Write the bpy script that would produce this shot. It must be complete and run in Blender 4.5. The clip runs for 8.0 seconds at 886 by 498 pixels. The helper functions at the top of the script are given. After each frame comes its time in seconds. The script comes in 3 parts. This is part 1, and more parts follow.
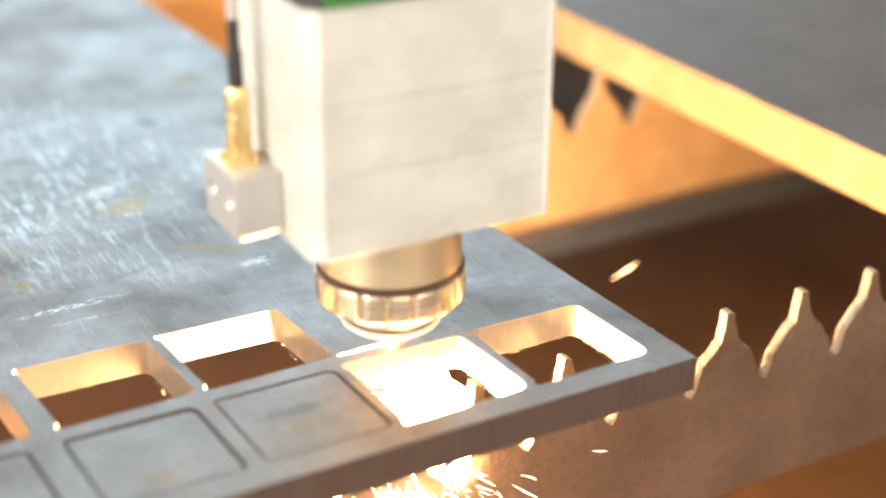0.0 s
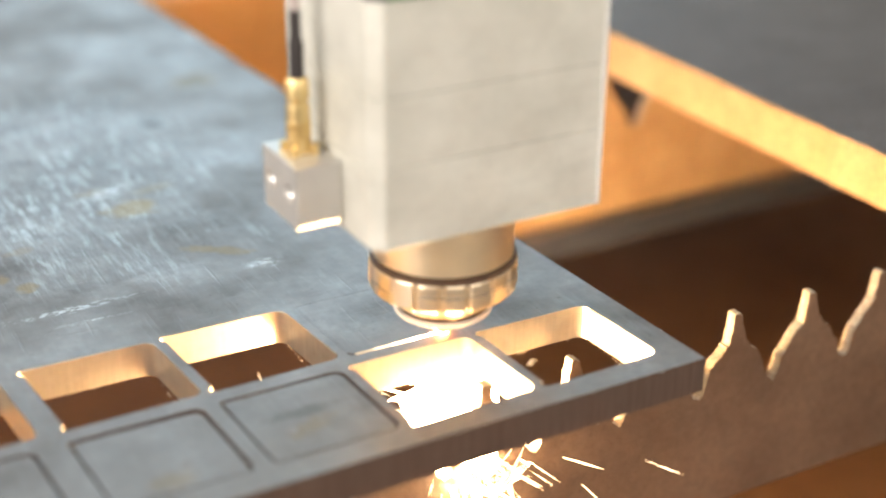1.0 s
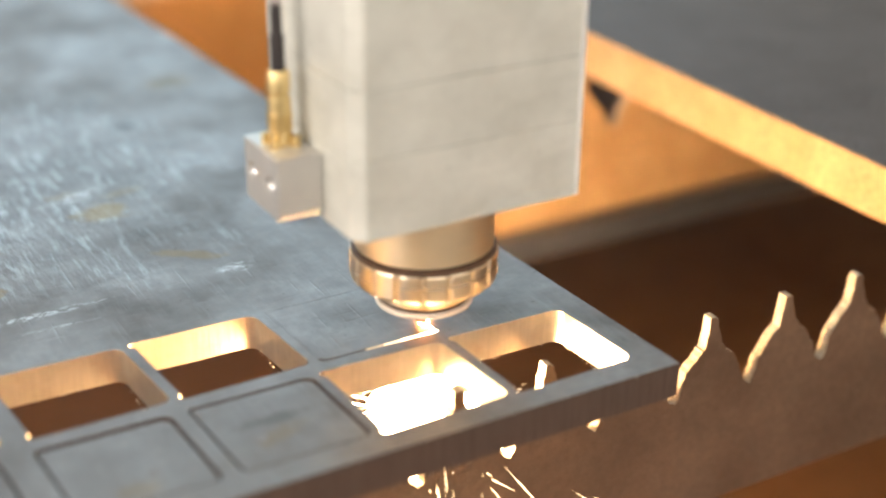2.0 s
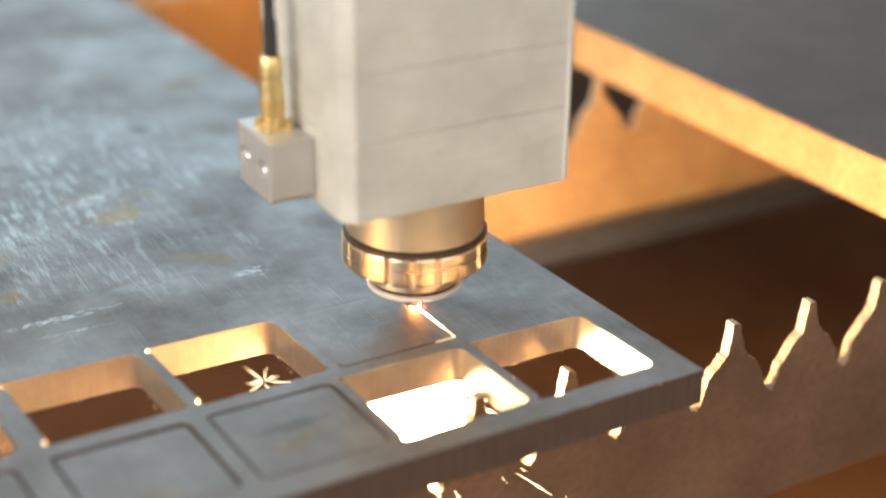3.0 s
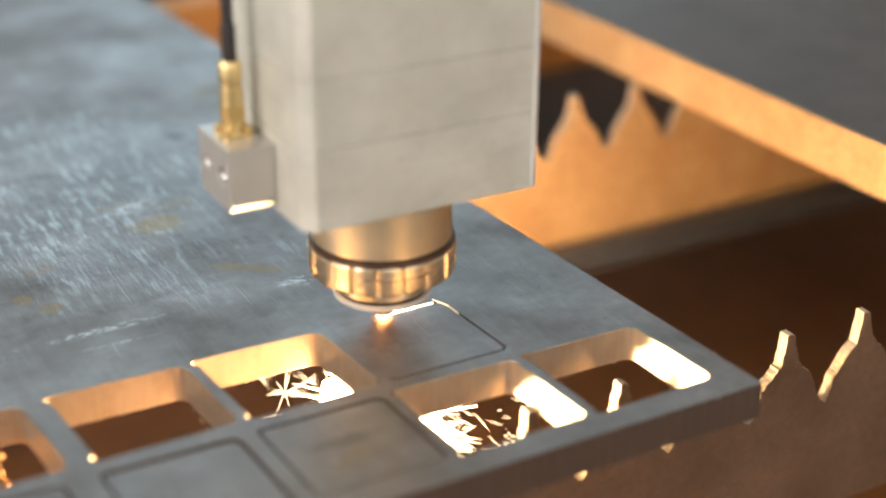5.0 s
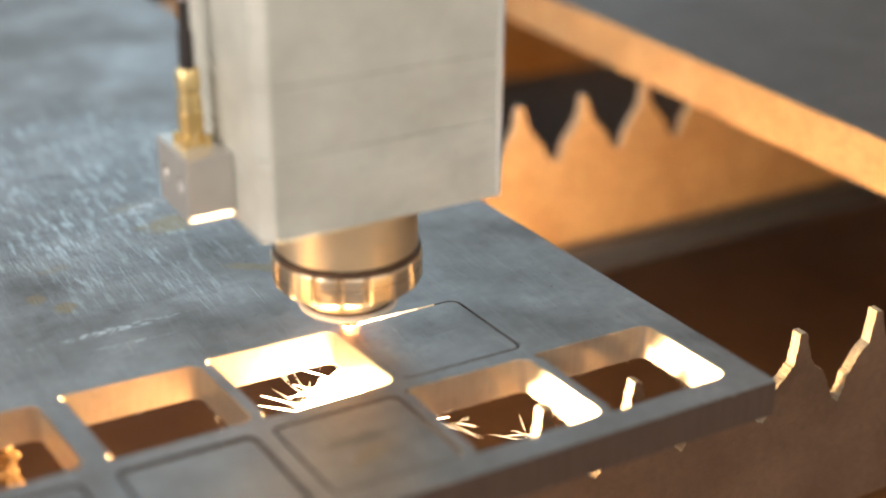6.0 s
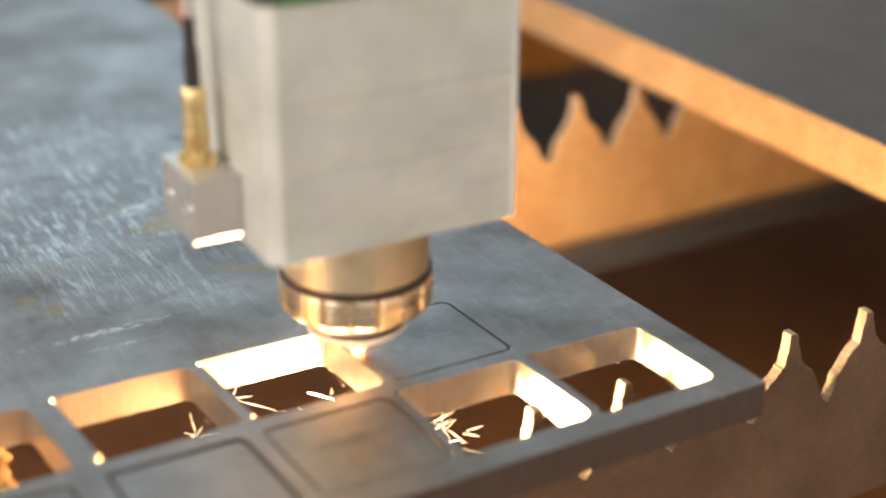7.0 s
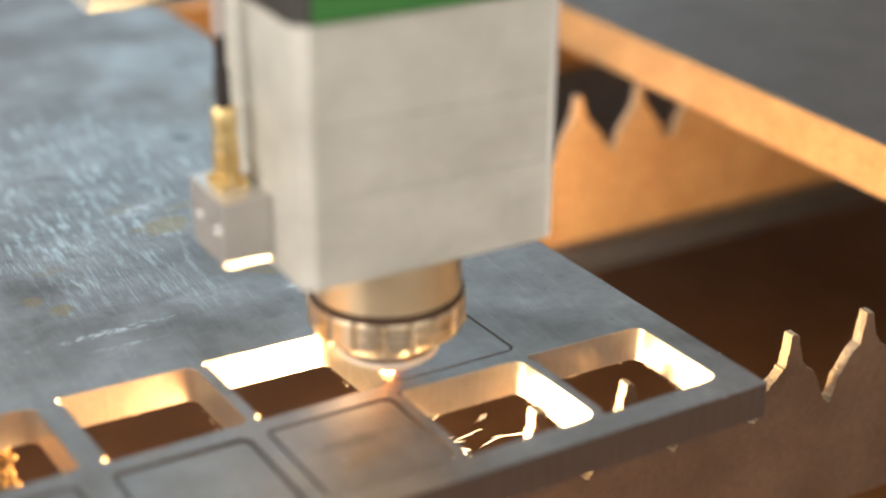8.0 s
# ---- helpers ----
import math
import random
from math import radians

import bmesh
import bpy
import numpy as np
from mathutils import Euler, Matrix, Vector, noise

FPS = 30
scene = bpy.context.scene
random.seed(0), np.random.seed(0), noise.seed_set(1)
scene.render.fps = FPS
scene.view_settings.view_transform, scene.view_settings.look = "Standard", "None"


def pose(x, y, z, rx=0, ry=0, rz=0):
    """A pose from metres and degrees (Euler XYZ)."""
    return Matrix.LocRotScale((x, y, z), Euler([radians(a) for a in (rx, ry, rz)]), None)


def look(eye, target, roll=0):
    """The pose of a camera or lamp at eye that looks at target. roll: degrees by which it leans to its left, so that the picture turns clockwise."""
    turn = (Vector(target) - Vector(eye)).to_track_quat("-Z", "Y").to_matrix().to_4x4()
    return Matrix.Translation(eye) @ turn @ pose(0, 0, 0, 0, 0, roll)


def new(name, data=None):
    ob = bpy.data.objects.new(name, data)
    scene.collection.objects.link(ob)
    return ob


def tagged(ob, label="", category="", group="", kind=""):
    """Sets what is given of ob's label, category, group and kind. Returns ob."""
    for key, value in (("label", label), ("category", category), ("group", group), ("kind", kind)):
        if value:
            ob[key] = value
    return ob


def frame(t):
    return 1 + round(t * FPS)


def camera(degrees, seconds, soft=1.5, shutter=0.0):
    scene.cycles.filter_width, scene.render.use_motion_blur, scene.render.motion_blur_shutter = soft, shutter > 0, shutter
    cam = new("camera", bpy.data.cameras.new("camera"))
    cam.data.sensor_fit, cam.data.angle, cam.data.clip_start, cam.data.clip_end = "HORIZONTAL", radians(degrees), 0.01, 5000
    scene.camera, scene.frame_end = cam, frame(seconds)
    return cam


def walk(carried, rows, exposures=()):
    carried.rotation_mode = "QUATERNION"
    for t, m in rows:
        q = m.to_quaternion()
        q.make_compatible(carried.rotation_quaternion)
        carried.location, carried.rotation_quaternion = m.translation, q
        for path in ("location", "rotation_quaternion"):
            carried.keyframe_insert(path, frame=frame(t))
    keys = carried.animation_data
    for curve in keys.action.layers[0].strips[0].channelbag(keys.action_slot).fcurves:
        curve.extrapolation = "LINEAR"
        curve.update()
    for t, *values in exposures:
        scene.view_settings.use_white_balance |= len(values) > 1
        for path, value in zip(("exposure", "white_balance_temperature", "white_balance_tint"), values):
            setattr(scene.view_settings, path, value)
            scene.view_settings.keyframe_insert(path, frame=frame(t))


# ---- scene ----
cam = camera(34.1, 8.0, soft=2.0)
PATH = [
    (0, (-0.2216, -0.2783, 1.0001), (0.6618, 1.2948, 0.1370), 0.44),
    (0.5, (-0.2223, -0.2775, 1.0001), (0.6603, 1.2983, 0.1410), 0.38),
    (1, (-0.2225, -0.2763, 0.9983), (0.6613, 1.2997, 0.1408), 0.36),
    (1.5, (-0.2178, -0.2746, 0.9982), (0.6752, 1.2936, 0.1360), 0.48),
    (1.7, (-0.2178, -0.2746, 0.9982), (0.6861, 1.2875, 0.1390), 0.48),
    (2.8, (-0.2148, -0.2696, 0.9981), (0.6747, 1.3009, 0.1364), 0.61),
    (3, (-0.2182, -0.2684, 0.9961), (0.6756, 1.3036, 0.1417), 0.52),
    (3.5, (-0.2205, -0.2649, 0.9962), (0.6663, 1.3108, 0.1414), 0.42),
    (4, (-0.2213, -0.2610, 0.9958), (0.6659, 1.3160, 0.1438), 0.38),
    (4.5, (-0.2225, -0.2564, 0.9951), (0.6641, 1.3205, 0.1425), 0.40),
    (6, (-0.2276, -0.2547, 0.9932), (0.6552, 1.3278, 0.1467), 0.22),
    (6.5, (-0.2270, -0.2551, 0.9940), (0.6574, 1.3246, 0.1440), 0.23),
    (7, (-0.2259, -0.2559, 0.9943), (0.6590, 1.3244, 0.1461), 0.21),
    (7.5, (-0.2258, -0.2555, 0.9963), (0.6591, 1.3217, 0.1424), 0.24),
    (8, (-0.2274, -0.2566, 0.9966), (0.6565, 1.3214, 0.1430), 0.26),
]
walk(cam, [(t, look(eye, target, roll)) for t, eye, target, roll in PATH],
     [(0, 0.95), (0.5, 0.76), (1.0, 0.54), (1.5, 0.42), (3.0, 0.24), (3.5, 0.18), (4.5, 0.04), (6.0, 0.0), (6.5, 0.10), (7.0, 0.04), (8.0, 0.12)])
cam.data.dof.use_dof = True
cam.data.dof.focus_distance = 0.43
cam.data.dof.aperture_fstop = 4.6

# ---- light ----
world = bpy.data.worlds.new("world")
scene.world = world
world.use_nodes = True
wn = world.node_tree
sky = wn.nodes.new("ShaderNodeTexSky")
sky.sky_type = "NISHITA"
sky.sun_disc = False
sky.sun_elevation = radians(35)
sky.sun_rotation = radians(200)
wn.links.new(sky.outputs["Color"], wn.nodes["Background"].inputs["Color"])
wn.nodes["Background"].inputs["Strength"].default_value = 0.1


def unseen_light(name, eye, target, wide, high, watts, colour):
    """An unseen area lamp just inside a closed wall, added for the hall's soft light."""
    data = bpy.data.lights.new(name, "AREA")
    data.shape, data.size, data.size_y = "RECTANGLE", wide, high
    data.energy, data.color = watts, colour
    ob = new(name, data)
    ob.matrix_world = look(eye, target)
    return ob


# Added lamps; the hall walls behind them have no openings.
COOL = (0.50, 0.80, 1.0)
unseen_light("unseen_light_north", (1.5, 6.9, 2.9), (0.8, 0, 1.3), 7.0, 2.2, 135, COOL)
unseen_light("unseen_light_west", (-6.9, -0.2, 3.0), (0, 0, 1.2), 7.0, 2.6, 690, (1.0, 0.92, 0.86))
unseen_light("unseen_light_south", (0.3, -6.9, 3.7), (0, 0, 1.2), 7.0, 2.6, 310, (1.0, 0.91, 0.83))

# ---- materials ----


class Mat:
    """A small builder of node materials."""

    def __init__(self, name):
        self.m = bpy.data.materials.new(name)
        self.m.use_nodes = True
        self.t = self.m.node_tree
        self.b = self.t.nodes["Principled BSDF"]
        self.coord = self.t.nodes.new("ShaderNodeTexCoord").outputs["Object"]

    def node(self, kind, **values):
        n = self.t.nodes.new(kind)
        for key, value in values.items():
            n.inputs[key.replace("_", " ")].default_value = value
        return n

    def link(self, a, b):
        self.t.links.new(a, b)

    def mapped(self, scale, turn=0):
        n = self.t.nodes.new("ShaderNodeMapping")
        n.inputs["Scale"].default_value = scale
        n.inputs["Rotation"].default_value = (0, 0, radians(turn))
        self.link(self.coord, n.inputs["Vector"])
        return n.outputs["Vector"]

    def noise(self, size, detail=4.0, rough=0.55, vector=None):
        n = self.node("ShaderNodeTexNoise", Scale=1.0 / size, Detail=detail, Roughness=rough)
        self.link(vector or self.coord, n.inputs["Vector"])
        return n.outputs["Fac"]

    def ramp(self, fac, *stops):
        n = self.t.nodes.new("ShaderNodeValToRGB")
        e = n.color_ramp.elements
        while len(e) < len(stops):
            e.new(0.5)
        for el, (at, c) in zip(e, stops):
            el.position = at
            el.color = (c, c, c, 1) if isinstance(c, (int, float)) else (*c, 1)
        self.link(fac, n.inputs["Fac"])
        return n.outputs["Color"]

    def mix(self, fac, a, b, how="MIX"):
        n = self.t.nodes.new("ShaderNodeMix")
        n.data_type, n.blend_type = "RGBA", how
        for sock, v in ((n.inputs[0], fac), (n.inputs[6], a), (n.inputs[7], b)):
            if isinstance(v, (int, float)):
                sock.default_value = v
            elif isinstance(v, tuple):
                sock.default_value = (*v, 1)
            else:
                self.link(v, sock)
        return n.outputs[2]

    def math(self, op, a, b):
        n = self.t.nodes.new("ShaderNodeMath")
        n.operation = op
        for sock, v in zip(n.inputs, (a, b)):
            if isinstance(v, (int, float)):
                sock.default_value = v
            else:
                self.link(v, sock)
        return n.outputs[0]

    def bump(self, height, depth, strength=1.0):
        n = self.node("ShaderNodeBump", Strength=strength, Distance=depth)
        self.link(height, n.inputs["Height"])
        self.link(n.outputs["Normal"], self.b.inputs["Normal"])

    def set(self, **values):
        for key, v in values.items():
            sock = self.b.inputs[key.replace("_", " ")]
            if isinstance(v, tuple):
                sock.default_value = (*v, 1)
            elif isinstance(v, (int, float)):
                sock.default_value = v
            else:
                self.link(v, sock)
        return self


def patch(k, cx, cy, rx, ry, wobble, inner=0.55, turn=0):
    """A worn patch with a ragged outline, 1 inside and 0 outside."""
    m = k.t.nodes.new("ShaderNodeMapping")
    m.vector_type = "TEXTURE"
    m.inputs["Location"].default_value = (cx, cy, 0)
    m.inputs["Scale"].default_value = (rx, ry, 1000)
    m.inputs["Rotation"].default_value = (0, 0, radians(turn))
    k.link(k.coord, m.inputs["Vector"])
    d = k.t.nodes.new("ShaderNodeVectorMath")
    d.operation = "LENGTH"
    k.link(m.outputs["Vector"], d.inputs[0])
    ragged = k.math("ADD", d.outputs["Value"], k.math("MULTIPLY", k.math("SUBTRACT", wobble, 0.5), 1.9))
    return k.ramp(ragged, (inner, 1.0), (1.0, 0.0))


def steel_sheet(name):
    """Bare mill-finished sheet with scratches, grime clouds, tan stains and painted glints."""
    k = Mat(name)
    cloud = k.noise(0.034, 6, 0.62)
    large = k.noise(0.11, 3, 0.5)
    fine = k.noise(0.0028, 5, 0.65)
    speck = k.noise(0.0016, 2, 0.5)
    grain = k.noise(0.0020, 4, 0.65, k.mapped((1, 0.24, 1), 12))
    scratch = k.noise(0.0016, 2, 0.5, k.mapped((1, 0.06, 1), -9))
    cross = k.noise(0.0016, 2, 0.5, k.mapped((0.06, 1, 1), 14))
    base = k.ramp(cloud, (0.28, (0.150, 0.140, 0.137)), (0.48, (0.280, 0.260, 0.254)), (0.66, (0.400, 0.372, 0.362)))
    base = k.mix(k.ramp(large, (0.35, 0.0), (0.7, 0.5)), base, (0.355, 0.332, 0.324))
    base = k.mix(k.ramp(fine, (0.4, 0.0), (0.75, 0.5)), base, (0.25, 0.25, 0.25))
    base = k.mix(k.ramp(speck, (0.70, 0.0), (0.76, 0.75)), base, (0.10, 0.09, 0.085))
    rough = k.mix(k.ramp(cloud, (0.35, 0.0), (0.65, 1.0)), (0.56, 0.56, 0.56), (0.40, 0.40, 0.40))
    fresh = k.ramp(scratch, (0.64, 0.0), (0.74, 1.0))
    worn = k.math("ADD", 0.12, k.math("MULTIPLY", patch(k, -0.118, 0.215, 0.075, 0.105, k.noise(0.05, 4, 0.6), 0.4, 0), 1.0))
    rough = k.mix(k.math("MULTIPLY", worn, 0.8), rough, (0.36, 0.36, 0.36))
    # Specular glints of the scratched area, painted as pale streaks in the base colour.
    painted_glint = k.noise(0.0018, 3, 0.6, k.mapped((1, 0.13, 1), 12))
    blotch = k.ramp(k.noise(0.019, 4, 0.65), (0.40, 0.25), (0.62, 1.0))
    smear = k.noise(0.010, 5, 0.68, k.mapped((0.4, 1, 1)))
    base = k.mix(k.math("MULTIPLY", worn, k.ramp(smear, (0.50, 0.0), (0.66, 0.65))), base, (0.135, 0.125, 0.120))
    base = k.mix(k.math("MULTIPLY", k.math("MULTIPLY", worn, k.math("MULTIPLY", blotch, k.ramp(painted_glint, (0.53, 0.0), (0.63, 1.0)))), 0.6), base, (0.74, 0.78, 0.80))
    wob = k.noise(0.006, 4, 0.6)
    for cx, cy, rx, ry, turn, how in ((-0.0945, 0.1655, 0.011, 0.0085, 0, 0.75), (-0.105, 0.186, 0.008, 0.004, 0, 0.4), (-0.084, 0.180, 0.010, 0.004, 10, 0.35), (-0.030, 0.283, 0.010, 0.011, 0, 0.6), (-0.142, 0.124, 0.0045, 0.004, 0, 0.7),
                                      (-0.081, 0.1215, 0.014, 0.0032, -36, 0.55), (-0.148, 0.133, 0.0035, 0.004, 0, 0.6), (-0.138, 0.150, 0.006, 0.003, 10, 0.35),
                                      (-0.098, 0.013, 0.010, 0.004, 20, 0.3), (-0.137, 0.006, 0.008, 0.005, 0, 0.35), (-0.18, 0.26, 0.014, 0.012, 0, 0.4)):
        base = k.mix(k.math("MULTIPLY", patch(k, cx, cy, rx, ry, wob, 0.5, turn), how), base, (0.36, 0.255, 0.13))
    for cx, cy, rx, ry, how in ((-0.063, 0.240, 0.006, 0.006, 0.85), (-0.030, 0.283, 0.008, 0.009, 0.55), (-0.060, 0.060, 0.013, 0.008, 0.35), (0.0, 0.16, 0.02, 0.02, 0.3), (-0.097, 0.020, 0.012, 0.003, 0.5)):
        base = k.mix(k.math("MULTIPLY", patch(k, cx, cy, rx, ry, wob, 0.4), how), base, (0.13, 0.125, 0.12))
    # Real torn scratches, with their bright highlight put into the base colour too.
    torn = k.noise(0.0014, 3, 0.7, k.mapped((0.5, 1, 1), 20))
    for cx, cy, rx, ry, turn in ((-0.133, 0.1040, 0.026, 0.0022, 1.5), (-0.131, 0.0945, 0.012, 0.0010, -2), (-0.0725, 0.1070, 0.0075, 0.0042, 0), (-0.100, 0.1830, 0.016, 0.006, 20)):
        mask = k.math("MULTIPLY", patch(k, cx, cy, rx, ry, wob, 0.2, turn), k.ramp(torn, (0.46, 0.0), (0.58, 1.0)))
        fresh = k.math("MAXIMUM", fresh, mask)
        base = k.mix(k.math("MULTIPLY", mask, 0.85), base, (0.84, 0.86, 0.88))
    rough = k.mix(k.math("MULTIPLY", fresh, 0.6), rough, (0.26, 0.26, 0.26))
    k.set(Base_Color=base, Metallic=0.8, Roughness=rough)
    h = k.math("ADD", k.math("MULTIPLY", grain, worn), k.math("MULTIPLY", fresh, -0.15))
    h = k.math("ADD", h, k.math("MULTIPLY", k.ramp(cross, (0.66, 0.0), (0.74, 1.0)), -0.15))
    k.bump(h, 0.0009, 0.8)
    return k.m


def cut_edge(name, dark, light, stain, metal=0.35, rough=0.48):
    """A striated wall that a beam or shear leaves behind."""
    k = Mat(name)
    lines = k.noise(0.0011, 3, 0.6, k.mapped((1, 1, 0.06)))
    blotch = k.noise(0.006, 3)
    base = k.mix(k.ramp(lines, (0.3, 0.0), (0.7, 1.0)), dark, light)
    base = k.mix(k.ramp(blotch, (0.45, 0.0), (0.8, 0.4)), base, stain)
    k.set(Base_Color=base, Metallic=metal, Roughness=rough)
    k.bump(lines, 0.0002, 0.4)
    return k.m


def slat_steel(name, low, high, metal=0.25, shine=0.5):
    k = Mat(name)
    cloud = k.noise(0.03, 5, 0.62)
    fine = k.noise(0.0025, 4, 0.65)
    base = k.mix(k.ramp(cloud, (0.3, 0.0), (0.7, 1.0)), low, high)
    base = k.mix(k.ramp(fine, (0.45, 0.0), (0.8, 0.5)), base, (0.16, 0.11, 0.07))
    k.set(Base_Color=base, Metallic=metal, Specular_IOR_Level=shine, Roughness=k.ramp(fine, (0.3, 0.45), (0.7, 0.75)))
    k.bump(fine, 0.0006, 0.7)
    return k.m


def brushed(name, colour, metal, rough, grain=(1, 1, 0.04), size=0.0016, depth=0.00006):
    k = Mat(name)
    lines = k.noise(size, 2, 0.5, k.mapped(grain))
    cloud = k.noise(0.02, 4)
    dark = tuple(c * 0.86 for c in colour)
    k.set(Base_Color=k.mix(k.ramp(cloud, (0.35, 0.0), (0.7, 1.0)), colour, dark), Metallic=metal,
          Roughness=k.mix(lines, (rough * 0.85,) * 3, (rough * 1.2,) * 3))
    k.bump(lines, depth, 0.5)
    return k.m


def glow(name, colour, strength):
    k = Mat(name)
    k.set(Base_Color=(0.0, 0.0, 0.0), Emission_Color=colour, Emission_Strength=strength)
    return k.m


SHEET = steel_sheet("mill_sheet")
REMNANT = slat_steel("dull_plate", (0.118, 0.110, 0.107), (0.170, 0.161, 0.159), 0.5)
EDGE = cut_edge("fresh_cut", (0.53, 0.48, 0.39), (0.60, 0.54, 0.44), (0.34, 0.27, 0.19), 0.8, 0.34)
DARK_EDGE = cut_edge("dark_edge", (0.108, 0.072, 0.056), (0.140, 0.097, 0.076), (0.11, 0.08, 0.06))
BURNT = cut_edge("burnt_rim", (0.36, 0.29, 0.21), (0.58, 0.49, 0.38), (0.17, 0.12, 0.08))
SLAT = slat_steel("burnt_slat", (0.155, 0.090, 0.054), (0.235, 0.143, 0.088))
# Rust orange with the jet's warm light put into the colour.
RUST_LIT = slat_steel("lit_rusty_slat", (0.52, 0.30, 0.13), (0.66, 0.42, 0.21))
def housing_metal():
    """Handled satin aluminium: soft smudges, faint wipes and a few dark touches."""
    k = Mat("satin_aluminium")
    cloud = k.noise(0.022, 4, 0.6)
    wipe = k.noise(0.010, 4, 0.6, k.mapped((0.35, 0.35, 1)))
    touch = k.noise(0.007, 3, 0.6)
    lines = k.noise(0.0016, 2, 0.5, k.mapped((1, 1, 0.04)))
    base = k.mix(k.ramp(cloud, (0.32, 0.0), (0.68, 1.0)), (0.80, 0.79, 0.715), (0.63, 0.62, 0.55))
    base = k.mix(k.ramp(wipe, (0.5, 0.0), (0.75, 0.35)), base, (0.50, 0.49, 0.43))
    base = k.mix(k.ramp(touch, (0.66, 0.0), (0.8, 0.4)), base, (0.36, 0.34, 0.30))
    k.set(Base_Color=base, Metallic=0.35, Roughness=k.mix(cloud, (0.44, 0.44, 0.44), (0.58, 0.58, 0.58)))
    k.bump(lines, 0.00006, 0.5)
    return k.m


BODY = housing_metal()
BLOCK = brushed("machined_aluminium", (0.64, 0.62, 0.59), 0.6, 0.40)
BRASS = brushed("brass", (0.84, 0.64, 0.31), 1.0, 0.36)
# Ring, holder and neck metal: the warm light on them is put into the colour.
NICKEL = brushed("warm_lit_nickel", (0.86, 0.71, 0.51), 1.0, 0.28, (0.05, 0.05, 1))
SATIN = brushed("warm_lit_satin", (0.86, 0.69, 0.46), 0.95, 0.42, (0.05, 0.05, 1))
SPLASH = brushed("dull_splash", (0.33, 0.31, 0.30), 0.7, 0.5)
# Dark brown that stands for the shade in the gaps of the nozzle.
GAP_SHADE = brushed("gap_shade", (0.085, 0.050, 0.032), 0.2, 0.45)
CERAMIC = brushed("white_ceramic", (0.70, 0.62, 0.52), 0.0, 0.3)
EDGE_SHINE = brushed("pale_highlight", (0.93, 0.92, 0.90), 0.1, 0.3)
RAIL = brushed("grey_rail", (0.13, 0.138, 0.165), 0.6, 0.4)
CHROME = brushed("bright_steel", (0.62, 0.61, 0.60), 1.0, 0.32)
COPPER = brushed("copper", (0.80, 0.42, 0.24), 1.0, 0.28)
RUBBER = brushed("black_rubber", (0.035, 0.028, 0.028), 0.0, 0.55)
SLEEVE = brushed("pale_sleeve", (0.55, 0.47, 0.44), 0.0, 0.4)
GREEN = brushed("green_paint", (0.06, 0.24, 0.055), 0.0, 0.42)
DARK = brushed("dark_anodised", (0.10, 0.095, 0.09), 0.5, 0.45)
ORANGE = slat_steel("orange_paint", (0.70, 0.30, 0.07), (0.80, 0.38, 0.11))
TRAY = slat_steel("scorched_tray", (0.115, 0.050, 0.020), (0.170, 0.080, 0.033), 0.0, 0.08)
SLAG = slat_steel("slag", (0.36, 0.20, 0.06), (0.62, 0.38, 0.13))
HALL = slat_steel("hall_plaster", (0.70, 0.69, 0.66), (0.80, 0.79, 0.76), 0.0)
CONCRETE = slat_steel("hall_concrete", (0.24, 0.24, 0.23), (0.32, 0.32, 0.30))
HOT = glow("white_hot", (1.0, 0.66, 0.33), 125.0)
SPARK = glow("spark_glow", (1.0, 0.70, 0.38), 14.0)
TRAILS = [glow("kerf_glow", (1.0, 0.72, 0.42), v) for v in (55.0, 30.0, 10.0, 3.0, 1.0)]
EMBER = glow("ember_glow", (1.0, 0.58, 0.26), 4.0)
POOL = glow("cutting_point", (1.0, 0.52, 0.20), 120.0)

# ---- mesh helpers ----


def obj(name, bm, mats, parent=None, label="", smooth=False):
    me = bpy.data.meshes.new(name)
    bm.to_mesh(me)
    bm.free()
    for m in (mats if isinstance(mats, (list, tuple)) else [mats]):
        me.materials.append(m)
    if smooth:
        me.polygons.foreach_set("use_smooth", [True] * len(me.polygons))
        me.set_sharp_from_angle(angle=radians(32))
    ob = new(name, me)
    if parent:
        ob.parent = parent
    return tagged(ob, label)


def part(name, bm, material, parent, label="", smooth=False):
    return obj(name, bm, material, parent, label, smooth)


def box(lo, hi, bevel=0.0, segments=2):
    bm = bmesh.new()
    bmesh.ops.create_cube(bm, size=1.0)
    lo, hi = Vector(lo), Vector(hi)
    for v in bm.verts:
        v.co = Vector(((v.co[i] + 0.5) * (hi[i] - lo[i]) + lo[i]) for i in range(3))
    if bevel:
        bmesh.ops.bevel(bm, geom=bm.edges[:], offset=bevel, segments=segments, affect="EDGES", profile=0.5)
    return bm


def lathe(profile, steps=64, at=(0, 0, 0), wave=None):
    """A body turned about z from (radius, height) pairs, bottom to top. wave(angle, radius, height) may change the radius."""
    bm = bmesh.new()
    rings = []
    for r, z in profile:
        ring = []
        for k in range(steps):
            a = 2 * math.pi * k / steps
            q = wave(a, r, z) if wave else r
            ring.append(bm.verts.new((at[0] + q * math.cos(a), at[1] + q * math.sin(a), at[2] + z)))
        rings.append(ring)
    for a, b in zip(rings, rings[1:]):
        for k in range(steps):
            bm.faces.new((a[k], a[(k + 1) % steps], b[(k + 1) % steps], b[k]))
    bm.faces.new(rings[0][::-1])
    bm.faces.new(rings[-1])
    return bm


